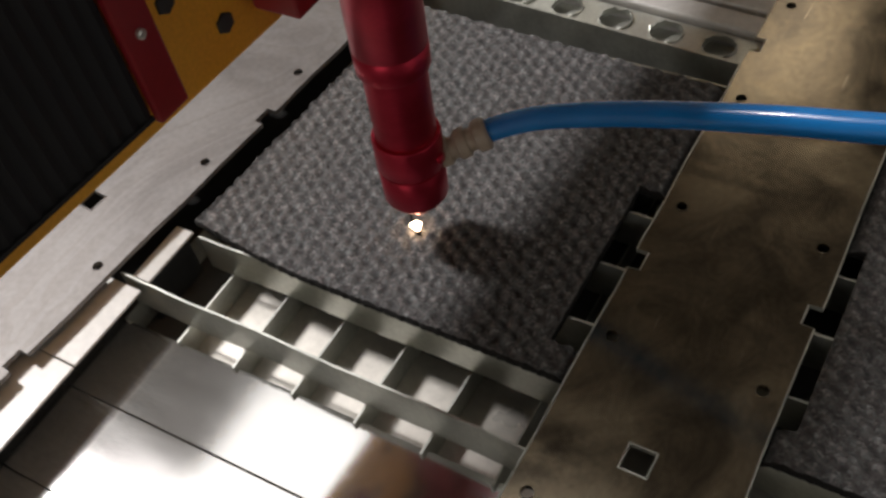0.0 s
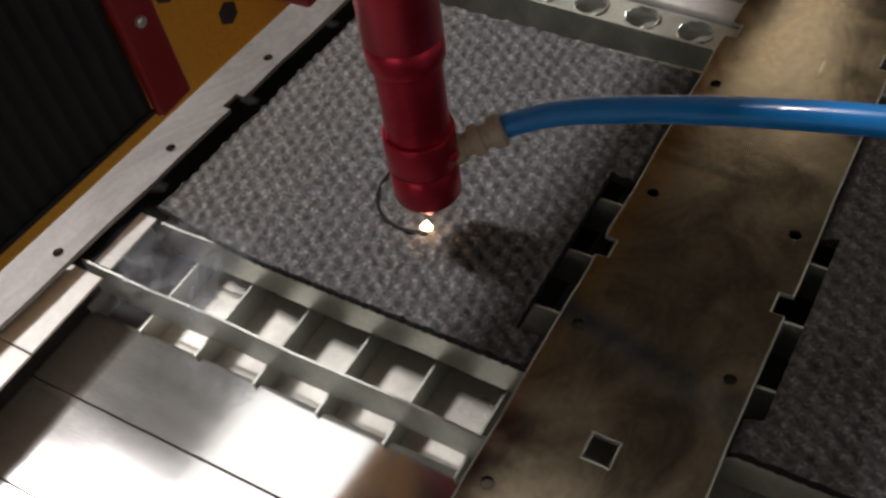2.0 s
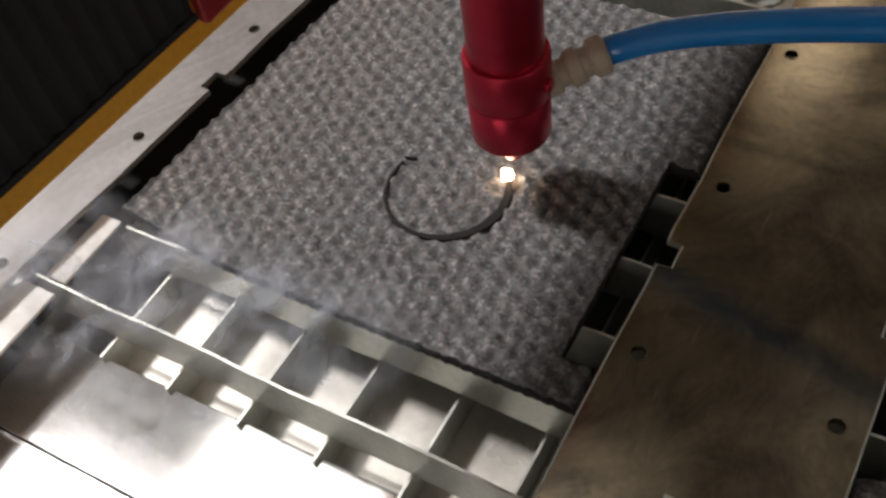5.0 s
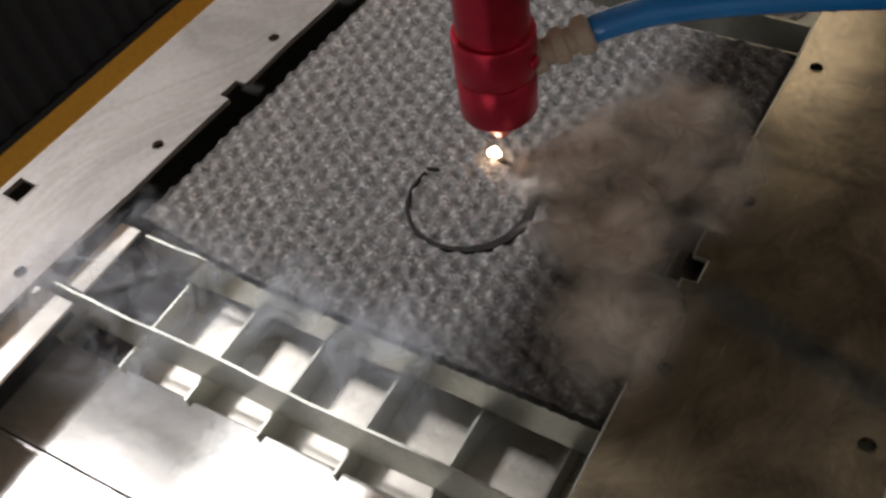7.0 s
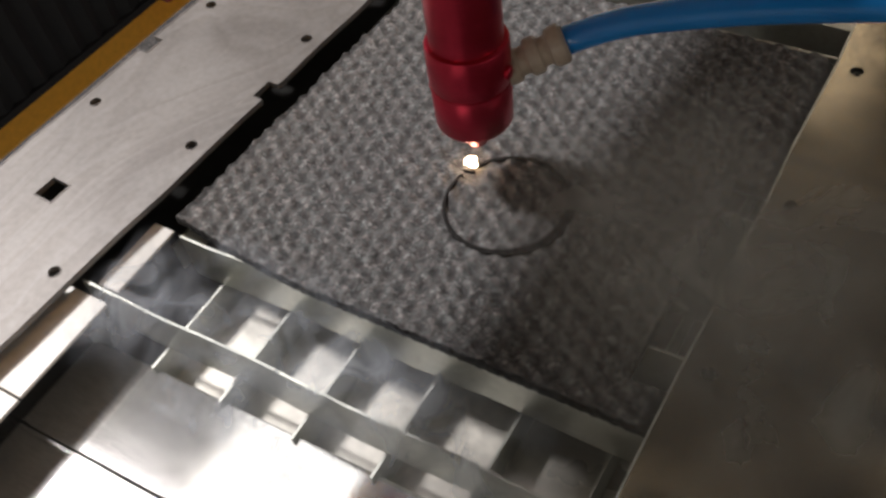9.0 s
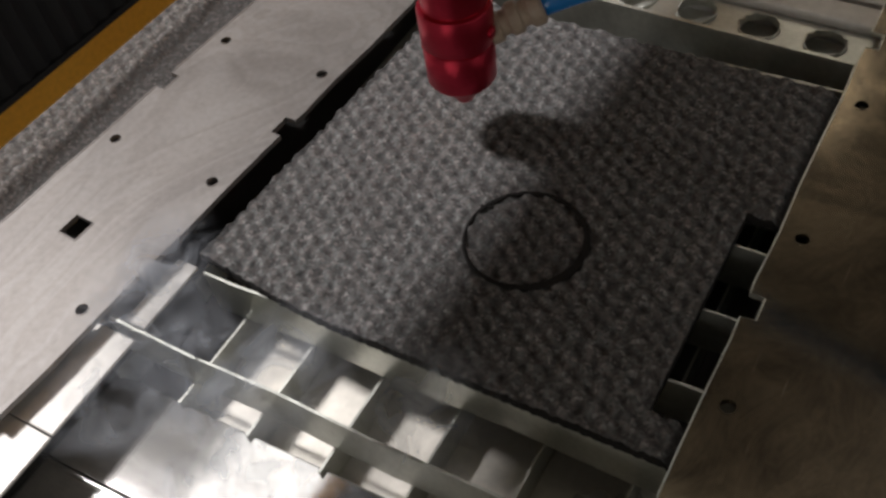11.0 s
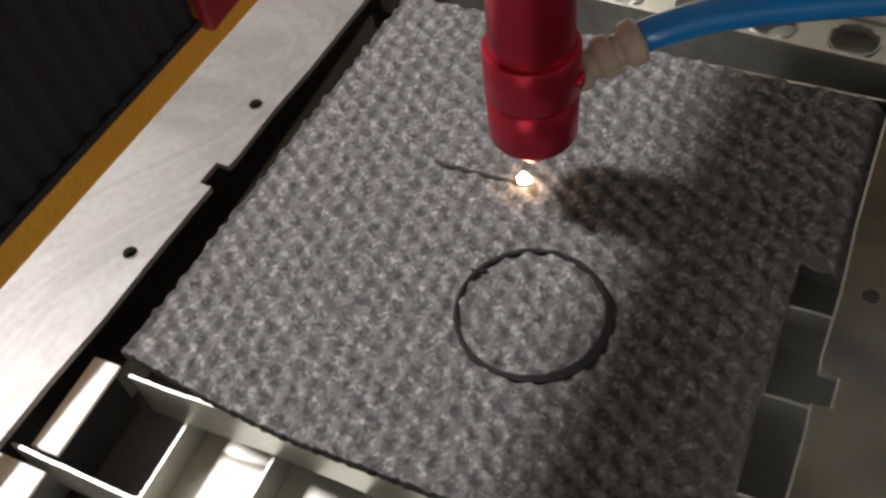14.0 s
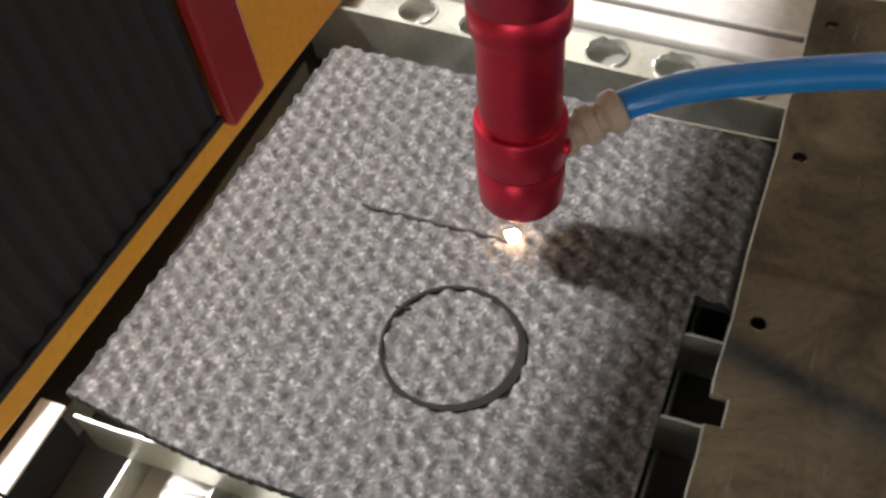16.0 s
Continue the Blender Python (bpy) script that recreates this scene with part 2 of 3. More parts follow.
def bed():
    body = new("machine_bed")
    tagged(body, "dark steel body of a laser cutting machine under its bed", "machine")
    part("base", box(-0.5, -0.5, -0.90, 0.9, 0.9, -0.16, 0.004), DARK_METAL, body)
    part("rim", box(-0.50, -0.5, -0.16, -0.40, 0.9, -0.05, 0.003), DARK_METAL, body)
    part("rim", box(0.80, -0.5, -0.16, 0.9, 0.9, -0.05, 0.003), DARK_METAL, body)
    part("rim", box(-0.40, 0.80, -0.16, 0.80, 0.9, -0.05, 0.003), DARK_METAL, body)
    part("rim", box(-0.40, -0.5, -0.16, 0.80, -0.40, -0.05, 0.003), DARK_METAL, body)
    # tray under the strips
    tray = new("collecting_tray")
    tagged(tray, "bright sheet metal tray below the cutting strips", "tray")
    # floor cut short; the dark support stands for shade under plate and carpet
    part("tray_floor", box(0.0495, -0.02, TRAY - 0.002, 0.80, 0.036, TRAY, 0.0), CAVITY, tray)
    part("tray_support", box(-0.40, -0.40, -0.16, 0.80, 0.80, TRAY - 0.002, 0.0), SHADE_GREY, tray)
    # shining sheets in front of the strips
    for k, (y0, y1) in enumerate(((-0.0345, -0.0022), (-0.0698, -0.03465), (-0.20, -0.06995))):
        sh = new("cover_sheet")
        sh.location.z = -0.024 - 0.0002 * k
        tagged(sh, "polished sheet metal cover strip in front of the cutting grid", "metal sheet", "cover sheets of the bed")
        part("sheet", box(-0.03, y0, -0.0012, 0.188, y1, 0, 0.0004), SHEET, sh)
        part("stiffener", box(-0.03, y0 + 0.004, -0.0093, 0.188, y0 + 0.006, -0.0012), DARK_METAL, sh)
        sh.rotation_euler.z = radians(1.0)
        sh.location.y = -0.0020
    rng = random.Random(4)
    for k, y in enumerate(SLAT_Y):
        st = new("cutting_strip")
        tagged(st, "thin galvanised steel strip of the cutting grid, on edge", "metal strip", "strips of the cutting grid")
        b = bmesh.new()
        xs = np.linspace((0.022, 0.039)[k] if k < 2 else 0.047, 0.42, 70)
        rows = []
        for x in xs:
            wob = 0.0003 * math.sin(x * 90 + k) + rng.uniform(-0.00012, 0.00012)
            top = SLAT_TOP + rng.uniform(-0.0002, 0.0001)
            rows.append([b.verts.new((x, y + wob + d, z)) for d, z in ((-0.0004, SLAT_LOW), (0.0004, SLAT_LOW), (0.0004, top), (-0.0004, top))])
        for a, c in zip(rows, rows[1:]):
            for i in range(4):
                b.faces.new((a[i], c[i], c[(i + 1) % 4], a[(i + 1) % 4]))
        b.faces.new(rows[0])
        b.faces.new(rows[-1][::-1])
        bmesh.ops.recalc_face_normals(b, faces=b.faces[:])
        part("blade", b, GALVANISED, st)
    for k, x in enumerate(BAR_X):
        br = new("cross_bar")
        tagged(br, "thin galvanised cross bar carrying the cutting strips", "metal strip", "cross bars of the cutting grid")
        lean = rng.uniform(-0.0008, 0.0008)
        b = bmesh.new()
        for seg0, seg1 in ((-0.0045, 0.19),):
            vs = []
            for y, e in ((seg0, 0), (seg1, lean)):
                vs.append([b.verts.new((x + e + d, y, z)) for d, z in ((-0.0004, TRAY), (0.0004, TRAY), (0.0004, BAR_TOP), (-0.0004, BAR_TOP))])
            for i in range(4):
                b.faces.new((vs[0][i], vs[1][i], vs[1][(i + 1) % 4], vs[0][(i + 1) % 4]))
            b.faces.new(vs[0])
            b.faces.new(vs[1][::-1])
        bmesh.ops.recalc_face_normals(b, faces=b.faces[:])
        part("bar", b, GALVANISED, br)
    # ledges raised to fit the view; white colour stands for the mirrored glare
    for x0, x1, y0, y1, z in ((0.0060, 0.0335, -0.0345, 0.0018, -0.0060), (0.0060, 0.0335, -0.20, -0.0349, -0.0062), (0.0245, 0.0330, 0.0062, 0.033, -0.0066)):
        lg = new("side_ledge")
        tagged(lg, "bright metal ledge along the side of the cutting grid", "ledge", "ledges of the bed")
        part("lip", box(x0, y0, z - 0.0012, x1, y1, z, 0.0004), WHITE_METAL, lg)
        part("leg", box(x0 + 0.001, y0, TRAY if y1 > 0.01 else -0.0240, x0 + 0.0022, y1, z - 0.0012), DARK_METAL, lg)
    # far end of the bed: ledge with round holes behind an upright strip, and a white rail
    far = new("end_rail")
    tagged(far, "galvanised end rail of the bed with round holes", "rail")
    far.location, far.rotation_euler.z = (0.12, 0.1962, 0), radians(-3.4)
    part("upright", box(-0.10, -0.0007, -0.030, 0.30, 0.0007, -0.0026), GALVANISED, far)
    holes = [ring_points(-0.058 + 0.0235 * k, 0.0098, 0.0068, 24) for k in range(14)]
    lg = part("ledge", holed_plate([(-0.10, 0.0012), (0.30, 0.0012), (0.30, 0.0190), (-0.10, 0.0190)], holes, 0.0015), GALVANISED, far)
    lg.location.z = -0.006
    for h in range(14):
        bm = bmesh.new()
        x0, n = -0.058 + 0.0235 * h, 24
        jag = [rng.uniform(-0.0004, 0.0009) for _ in range(n)]
        a = [[bm.verts.new((x0 + (r + 0.4 * jag[k] * up) * math.cos(2 * math.pi * k / n), 0.0098 + (r + 0.4 * jag[k] * up) * math.sin(2 * math.pi * k / n), z + jag[k] * up)) for k in range(n)] for r, z, up in ((0.0067, -0.0075, 0), (0.0067, -0.0051, 1), (0.0073, -0.0052, 1), (0.0074, -0.0062, 0))]
        for p, q in zip(a, a[1:]):
            for k in range(n):
                bm.faces.new((p[k], p[(k + 1) % n], q[(k + 1) % n], q[k]))
        part("hole_rim", bm, GALVANISED, far)
    part("backing", box(-0.10, 0.0016, -0.0125, 0.30, 0.0188, -0.0115), GALVANISED, far)
    bar = new("white_frame_bar")
    tagged(bar, "off-white painted frame bar at the end of the bed", "frame bar")
    bar.location, bar.rotation_euler.z = (0.12, 0.2165, 0), radians(-3.4)
    part("lower_profile", box(-0.3, 0, -0.05, 0.5, 0.011, -0.0028, 0.001), WHITE_METAL, bar)
    part("groove", box(-0.3, 0.011, -0.05, 0.5, 0.014, -0.009), DARK_METAL, bar)
    part("upper_profile", box(-0.3, 0.014, -0.05, 0.5, 0.20, -0.0028, 0.001), WHITE_METAL, bar)


bed()


# ---------------------------------------------------------------- plates that weigh the carpet down
def perforated_plate(name, material, label, m, square_x, notch):
    """Local x to the right edge = 0 at the hole row beside the notch, y along the plate."""
    rng = random.Random(len(name) * 7 + len(label))
    thing = new(name)
    tagged(thing, label, "metal plate", "perforated plates on the bed")
    W0, W1 = -0.0068, 0.0555
    def wav(i):
        return rng.uniform(-0.0004, 0.0004)
    left, right = [], []
    ys = sorted([-0.21, 0.196] + [-0.2 + 0.02 * k for k in range(20)])
    def side(x, sign):
        pts = []
        marks = [(y, 0) for y in ys] + [(n, 1) for n in notch]
        for y, is_notch in sorted(marks):
            if is_notch:
                pts += [(x, y - 0.0042), (x + sign * 0.0042, y - 0.0040), (x + sign * 0.0042, y + 0.0040), (x, y + 0.0042)]
            elif all(abs(y - n) > 0.006 for n in notch):
                pts.append((x + wav(0), y))
        return pts
    left = side(W0, 1)
    right = side(W1, -1)
    out = right + left[::-1]
    holes = []
    for k in range(-3, 4):
        for x in (0.0, 0.0485):
            y = 0.06 * k
            if -0.2 < y < 0.19:
                holes.append(ring_points(x, y, 0.0021))
    for yq in (-0.037, -0.157):
        q = 0.0042
        holes.append([(square_x + a * q, yq + b * q) for a, b in ((-1, -1), (1, -1), (1, 1), (-1, 1))])
    p = part("plate", holed_plate(out, holes, 0.0020), material, thing)
    # the brown plate's rim is paler metal: its lit edge line as colour
    for line, sign in ((left, 1), (right, -1)):
        b = bmesh.new()
        strip = [[b.verts.new((x + sign * d, y, z)) for d, z in ((-0.00015, -0.0016), (-0.00010, 0.00022), (0.00035, 0.00022), (0.00050, -0.0002))] for x, y in line]
        for u, v in zip(strip, strip[1:]):
            for k in range(3):
                b.faces.new((u[k], v[k], v[k + 1], u[k + 1]) if sign < 0 else (u[k + 1], v[k + 1], v[k], u[k]))
        part("edge_burr", b, GALVANISED if material is BROWN_STEEL else material, thing, "raised rim along the edge of the plate")
    for h in holes:
        bm = bmesh.new()
        c = Vector((sum(a for a, _ in h) / len(h), sum(b for _, b in h) / len(h), 0))
        a = [[bm.verts.new((c.x + (x - c.x) * s, c.y + (y - c.y) * s, z)) for x, y in h] for s, z in ((0.97, -0.0018), (0.97, 0.00022), (1.06, 0.00022), (1.12, -0.0001))]
        for u, v in zip(a, a[1:]):
            for k in range(len(h)):
                bm.faces.new((u[k], u[(k + 1) % len(h)], v[(k + 1) % len(h)], v[k]))
        part("hole_burr", bm, GALVANISED if len(h) == 4 and material is BROWN_STEEL else material, thing)
    thing.matrix_world = m
    return thing


perforated_plate("perforated_plate", BROWN_STEEL, "tarnished brown steel plate with round and square holes", pose(0.2, 0.05, 0), 0.0245, [-0.208, -0.088, 0.032, 0.152])
perforated_plate("perforated_plate", STEEL, "scuffed grey steel plate with holes, lying on carpet", pose(0.0190, 0.0610, 0, 0, 0, -4.0) @ pose(-0.0485, 0, 0), 0.0200, [-0.105, 0.032, 0.169])


# ---------------------------------------------------------------- carpet
def pile_height(X, Y, rng):
    """Waffle of small bumps with uneven loops."""
    a, b = radians(-31), radians(4)
    U, V = X * math.cos(b) + Y * math.sin(b), -X * math.sin(a) + Y * math.cos(a)
    U = U + 0.0007 * np.sin(V * 410) + 0.0006 * np.sin(X * 170 + 2) + 0.0005 * np.sin(Y * 133)
    V = V + 0.0006 * np.sin(X * 90 + 1) + 0.0003 * np.sin(X * 317 + Y * 210)
    h = 0.00031 * np.cos(2 * math.pi * U / 0.0055) + 0.00042 * np.cos(2 * math.pi * V / 0.0053 + 0.5 * np.sin(U * 240))
    def blurred(k):
        n = rng.normal(size=X.shape)
        for ax in (0, 1):
            n = np.apply_along_axis(lambda r: np.convolve(r, k / np.sqrt((k * k).sum()), mode="same"), ax, n)
        return n
    return h + 0.00008 * blurred(np.array([0.25, 0.8, 0.25])) + 0.00010 * blurred(np.array([0.3, 0.7, 1.0, 0.7, 0.3]))


def carpet_sheet(name, x0, x1, y0, y1, keep, pressed, label, step=0.00042, edge=None, droop=0.0):
    rng = np.random.default_rng(5)
    # beyond the heavy plate a coarser pile is enough
    xm = min(x1, 0.205)
    gx = np.concatenate([np.arange(x0, xm, step), np.arange(xm, x1, 3 * step)])
    gy = np.arange(y0, y1, step)
    nx, ny = len(gx), len(gy)
    X, Y = np.meshgrid(gx, gy, indexing="ij")
    sag = 0.0014 * (1 - soft_step(X, x0 + 0.3 * droop, x0 + droop)) if droop else 0.0
    if edge:
        X, Y = edge(X, Y)
    h = pile_height(X, Y, rng)
    press = pressed(X, Y)
    Z = (0.0006 + h) * (1 - press) + press * (-0.0026 + 0.1 * h) - sag
    ok = keep(X, Y)
    cell = ok[:-1, :-1] & ok[1:, :-1] & ok[1:, 1:] & ok[:-1, 1:]
    top = np.stack([X, Y, Z], -1).reshape(-1, 3)
    base = top.copy()
    base[:, 2] = np.minimum(-0.0034, base[:, 2] - 0.0025)
    n = nx * ny
    I = np.arange(n).reshape(nx, ny)
    faces = np.stack([I[:-1, :-1], I[1:, :-1], I[1:, 1:], I[:-1, 1:]], -1)[cell]
    pad = np.zeros((nx + 1, ny + 1), bool)
    pad[1:-1, 1:-1] = cell
    walls = []
    def wall(sel, a, b):
        walls.append(np.stack([b[sel], a[sel], a[sel] + n, b[sel] + n], -1))
    wall(cell & ~pad[1:-1, :-2], I[:-1, :-1], I[1:, :-1])
    wall(cell & ~pad[1:-1, 2:], I[1:, 1:], I[:-1, 1:])
    wall(cell & ~pad[:-2, 1:-1], I[:-1, 1:], I[:-1, :-1])
    wall(cell & ~pad[2:, 1:-1], I[1:, :-1], I[1:, 1:])
    walls = np.concatenate(walls)
    quads = np.concatenate([faces, walls])
    verts = np.concatenate([top, base])
    used = np.unique(quads)
    remap = np.full(len(verts), -1)
    remap[used] = np.arange(len(used))
    me = bpy.data.meshes.new(name)
    me.from_pydata(verts[used].tolist(), [], remap[quads].tolist())
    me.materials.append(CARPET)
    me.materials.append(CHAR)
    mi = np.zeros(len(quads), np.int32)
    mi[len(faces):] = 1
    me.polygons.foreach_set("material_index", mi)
    me.polygons.foreach_set("use_smooth", np.ones(len(quads), bool))
    return tagged(new(name, me), label, "carpet"), top


def soft_step(v, a, b):
    t = np.clip((v - a) / (b - a), 0, 1)
    return t * t * (3 - 2 * t)


def main_edge(X, Y):
    # the left edge runs askew and the near edge bows a little; all cut edges are frayed
    rag = 0.0004 * np.sin(Y * 900) * np.cos(Y * 370) + 0.00022 * np.sin(X * 1730) * np.sin(X * 410 + 1)
    f = np.clip((0.19 - X) / 0.15, 0, 1)
    X2 = X + f * (0.0010 + 0.066 * (Y - 0.033)) + rag * f
    g = np.clip((0.18 - Y) / 0.15, 0, 1)
    Y2 = Y + g * (0.0055 * np.clip((0.09 - X) / 0.053, 0, 1) ** 1.5) + rag * g - (1 - g) * (0.04 * (X - 0.05)) * np.clip((Y - 0.15) / 0.027, 0, 1)
    return X2, Y2


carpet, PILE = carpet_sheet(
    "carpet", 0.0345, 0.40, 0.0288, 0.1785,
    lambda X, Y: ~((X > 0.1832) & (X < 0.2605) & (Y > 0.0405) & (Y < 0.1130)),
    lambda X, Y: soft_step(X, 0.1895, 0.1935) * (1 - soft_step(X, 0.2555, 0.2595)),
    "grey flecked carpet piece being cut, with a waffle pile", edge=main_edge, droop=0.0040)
carpet_sheet(
    "carpet", -0.20, -0.028, -0.03, 0.30, lambda X, Y: X < 1,
    lambda X, Y: soft_step(X, -0.052, -0.044),
    "grey flecked carpet offcut lying under the steel plate", step=0.0008)

# ---------------------------------------------------------------- the head's way
CX, CY, CR, LINE_X, LINE_Y = 0.1275, 0.0790, 0.0182, 0.085, 0.1158
T_END, T_CUT = 9.45, 11.35


def head_xy(t):
    if t <= T_END:
        a = radians(-118 + 30 * t)
        return CX + CR * math.cos(a), CY + CR * math.sin(a)
    a = radians(-118 + 30 * T_END)
    x0, y0 = CX + CR * math.cos(a), CY + CR * math.sin(a)
    if t <= 10.4:
        k = (t - T_END) / (10.4 - T_END)
        k = k * k * (3 - 2 * k)
        return x0 + k * (LINE_X - x0), y0 + k * (LINE_Y - y0)
    return LINE_X + 0.0101 * max(0, t - T_CUT), LINE_Y


# ---------------------------------------------------------------- gantry beam
gantry = tagged(new("gantry_beam"), "orange painted gantry beam of the laser machine", "gantry beam")
part("web", box(-0.005, -0.60, 0.088, 0.0, 0.60, 0.240, 0.0008), ORANGE, gantry)
for by, bz in ((-0.055, 0.119), (-0.039, 0.101), (0.0, 0.119), (0.016, 0.101)):
    b = lathe([(0.0034, 0), (0.0034, 0.0006), (0.0030, 0.0009)], 6)
    bolt = part("hex_bolt", b, DARK_METAL, gantry, "dark hexagon bolt")
    bolt.matrix_basis = pose(0.0, by, bz, 0, 90, 0)

# ---------------------------------------------------------------- carriage and laser head; its origin is the focus on the carpet
head = tagged(new("laser_cutter"), "red anodised laser cutting tool with a blue air hose", "laser cutter")
smooth_cut = 0.8
# the tube is tilted so that it lines up in the camera's view
LEAN = pose(0, 0, 0, -1.3, 1.7, 0)


def turned(name, profile, material, label=""):
    ob = smooth(part(name, lathe(profile), material, head, label))
    ob.data.set_sharp_from_angle(angle=smooth_cut)
    ob.matrix_basis = LEAN
    return ob


turned("nozzle_tip", [(0.0016, 0.0110), (0.0030, 0.0113), (0.0072, 0.0195), (0.0092, 0.0205)], RED)
turned("nozzle_cap", [(0.0090, 0.0196), (0.0104, 0.0200), (0.0111, 0.0212), (0.0113, 0.0338), (0.0110, 0.0343)], RED)
turned("seam_ring", [(0.0108, 0.0341), (0.0115, 0.0344), (0.0116, 0.0347), (0.0115, 0.0351)], RED, "bright edge of the red nozzle collar")
turned("collar", [(0.0112, 0.0350), (0.0115, 0.0356), (0.0116, 0.0474), (0.0113, 0.0482), (0.0101, 0.0486)], RED)
turned("lens_tube", [(0.0101, 0.0483), (0.0102, 0.0765)], RED)
turned("upper_sleeve", [(0.0103, 0.0755), (0.0114, 0.0758), (0.0117, 0.0764), (0.0117, 0.0838), (0.0115, 0.0840), (0.0115, 0.0843), (0.0117, 0.0845), (0.0117, 0.1500)], RED)
sc = part("clamp_screw", lathe([(0.0022, 0), (0.0024, 0.002), (0.0014, 0.0024)], 16), DARK_METAL, head, "small dark clamp screw")
sc.matrix_basis = pose(0.0112, 0.0040, 0.1000, 0, 90, 20)
sc = part("clamp_screw", lathe([(0.0019, 0), (0.0021, 0.0022), (0.0012, 0.0026)], 16), RED, head, "small red set screw")
sc.matrix_basis = pose(0.0112, 0.0015, 0.0395, 0, 90, 8)
# air fitting: base nut, body and collar along one slanted axis
fit_dir = Vector((0.0158, 0.0128, 0.0058)).normalized()
fit_m = Matrix.Translation((0.0070, 0.0050, 0.0352)) @ fit_dir.to_track_quat("Z", "Y").to_matrix().to_4x4()
fitting = smooth(part("air_fitting", lathe([(0.0040, 0.0), (0.0050, 0.0024), (0.0053, 0.0040), (0.0051, 0.0060), (0.0040, 0.0068), (0.0040, 0.0084), (0.0053, 0.0096), (0.0054, 0.0112), (0.0052, 0.0126), (0.0041, 0.0134), (0.0041, 0.0150), (0.0054, 0.0160), (0.0057, 0.0178), (0.0057, 0.0194), (0.0047, 0.0204)], 28), BEIGE, head, "beige plastic push-in air fitting"))
fitting.data.set_sharp_from_angle(angle=0.6)
fitting.matrix_basis = fit_m
tip_in, tip_out = fit_m @ Vector((0, 0, 0.016)), fit_m @ Vector((0, 0, 0.0235))
hose = smooth(part("air_hose", tube([tip_in, tip_out, (0.040, 0.0212, 0.0495), (0.064, 0.0212, 0.0590), (0.088, 0.0197, 0.0677), (0.116, 0.0182, 0.0764), (0.148, 0.0175, 0.0846), (0.22, 0.022, 0.103), (0.30, 0.03, 0.125)], 0.0040), HOSE, head, "glossy blue plastic air hose"))
# carriage
part("carriage_block", box(-0.030, -0.0150, 0.1000, -0.0130, 0.030, 0.175, 0.0010), RED_PAINT, head, "red painted carriage block")
part("carriage_plate", box(-0.028, -0.0545, 0.1520, -0.0080, 0.030, 0.215, 0.0010), RED_PAINT, head, "red painted carriage plate")
bracket = part("bellows_bracket", box(-0.0320, -0.0600, 0.0945, -0.0290, -0.0485, 0.215, 0.0008), RED_PAINT, head, "red bracket that holds the bellows")
for bz in (0.121, 0.160):
    s = part("bracket_screw", lathe([(0.0015, 0), (0.0015, 0.0010), (0.0008, 0.0014)], 12), GALVANISED, bracket, "bright screw")
    s.matrix_basis = pose(-0.0290, -0.0545, bz, 0, 90, 0)


def bellows():
    """Folded cover along the beam, turned with it."""
    bm = bmesh.new()
    n, p = 200, 0.0024
    prof = []
    for k in range(n):
        y = -0.0602 - p * k
        x = -0.0279 + 0.0559 * y - (0.0 if k % 2 else 0.0009)
        prof.append([bm.verts.new(c) for c in ((x, y, 0.0970), (x, y, 0.215), (x - 0.0022, y, 0.215), (x - 0.0022, y, 0.0970))])
    for a, b in zip(prof, prof[1:]):
        for i in range(4):
            bm.faces.new((a[i], b[i], b[(i + 1) % 4], a[(i + 1) % 4]))
    bm.faces.new(prof[0])
    bm.faces.new(prof[-1][::-1])
    bmesh.ops.recalc_face_normals(bm, faces=bm.faces[:])
    part("bellows", bm, BLACK, head, "black folded fabric bellows")
    rail = part("bellows_rail", box(-0.0024, -0.48, 0.0958, 0.0004, 0, 0.0974, 0.0002), BLACK, head, "black lower rail of the bellows")
    rail.matrix_basis = pose(-0.0279 - 0.0559 * 0.0602, -0.0602, 0, 0, 0, -3.2)


bellows()

# ---------------------------------------------------------------- the burning spot
spark = new("laser_spark")
tagged(spark, "white-hot burning spot under the laser nozzle", "spark")
bm = bmesh.new()
bmesh.ops.create_icosphere(bm, subdivisions=3, radius=0.0015)
for v in bm.verts:
    v.co *= 1 + 0.7 * noise.noise(v.co * 900)
    v.co.z *= 0.85
    v.co.x *= 1.25
smooth(part("flame", bm, SPARK, spark))

# ---------------------------------------------------------------- burnt cut: short charred pieces that come up as the laser passes
PILE = PILE[(PILE[:, 0] > 0.075) & (PILE[:, 0] < 0.155) & (PILE[:, 1] > 0.05) & (PILE[:, 1] < 0.125)]


def pile_top(x, y):
    d = (PILE[:, 0] - x) ** 2 + (PILE[:, 1] - y) ** 2
    return 0.0008 + 0.3 * float(PILE[np.argpartition(d, 24)[:24], 2].mean())


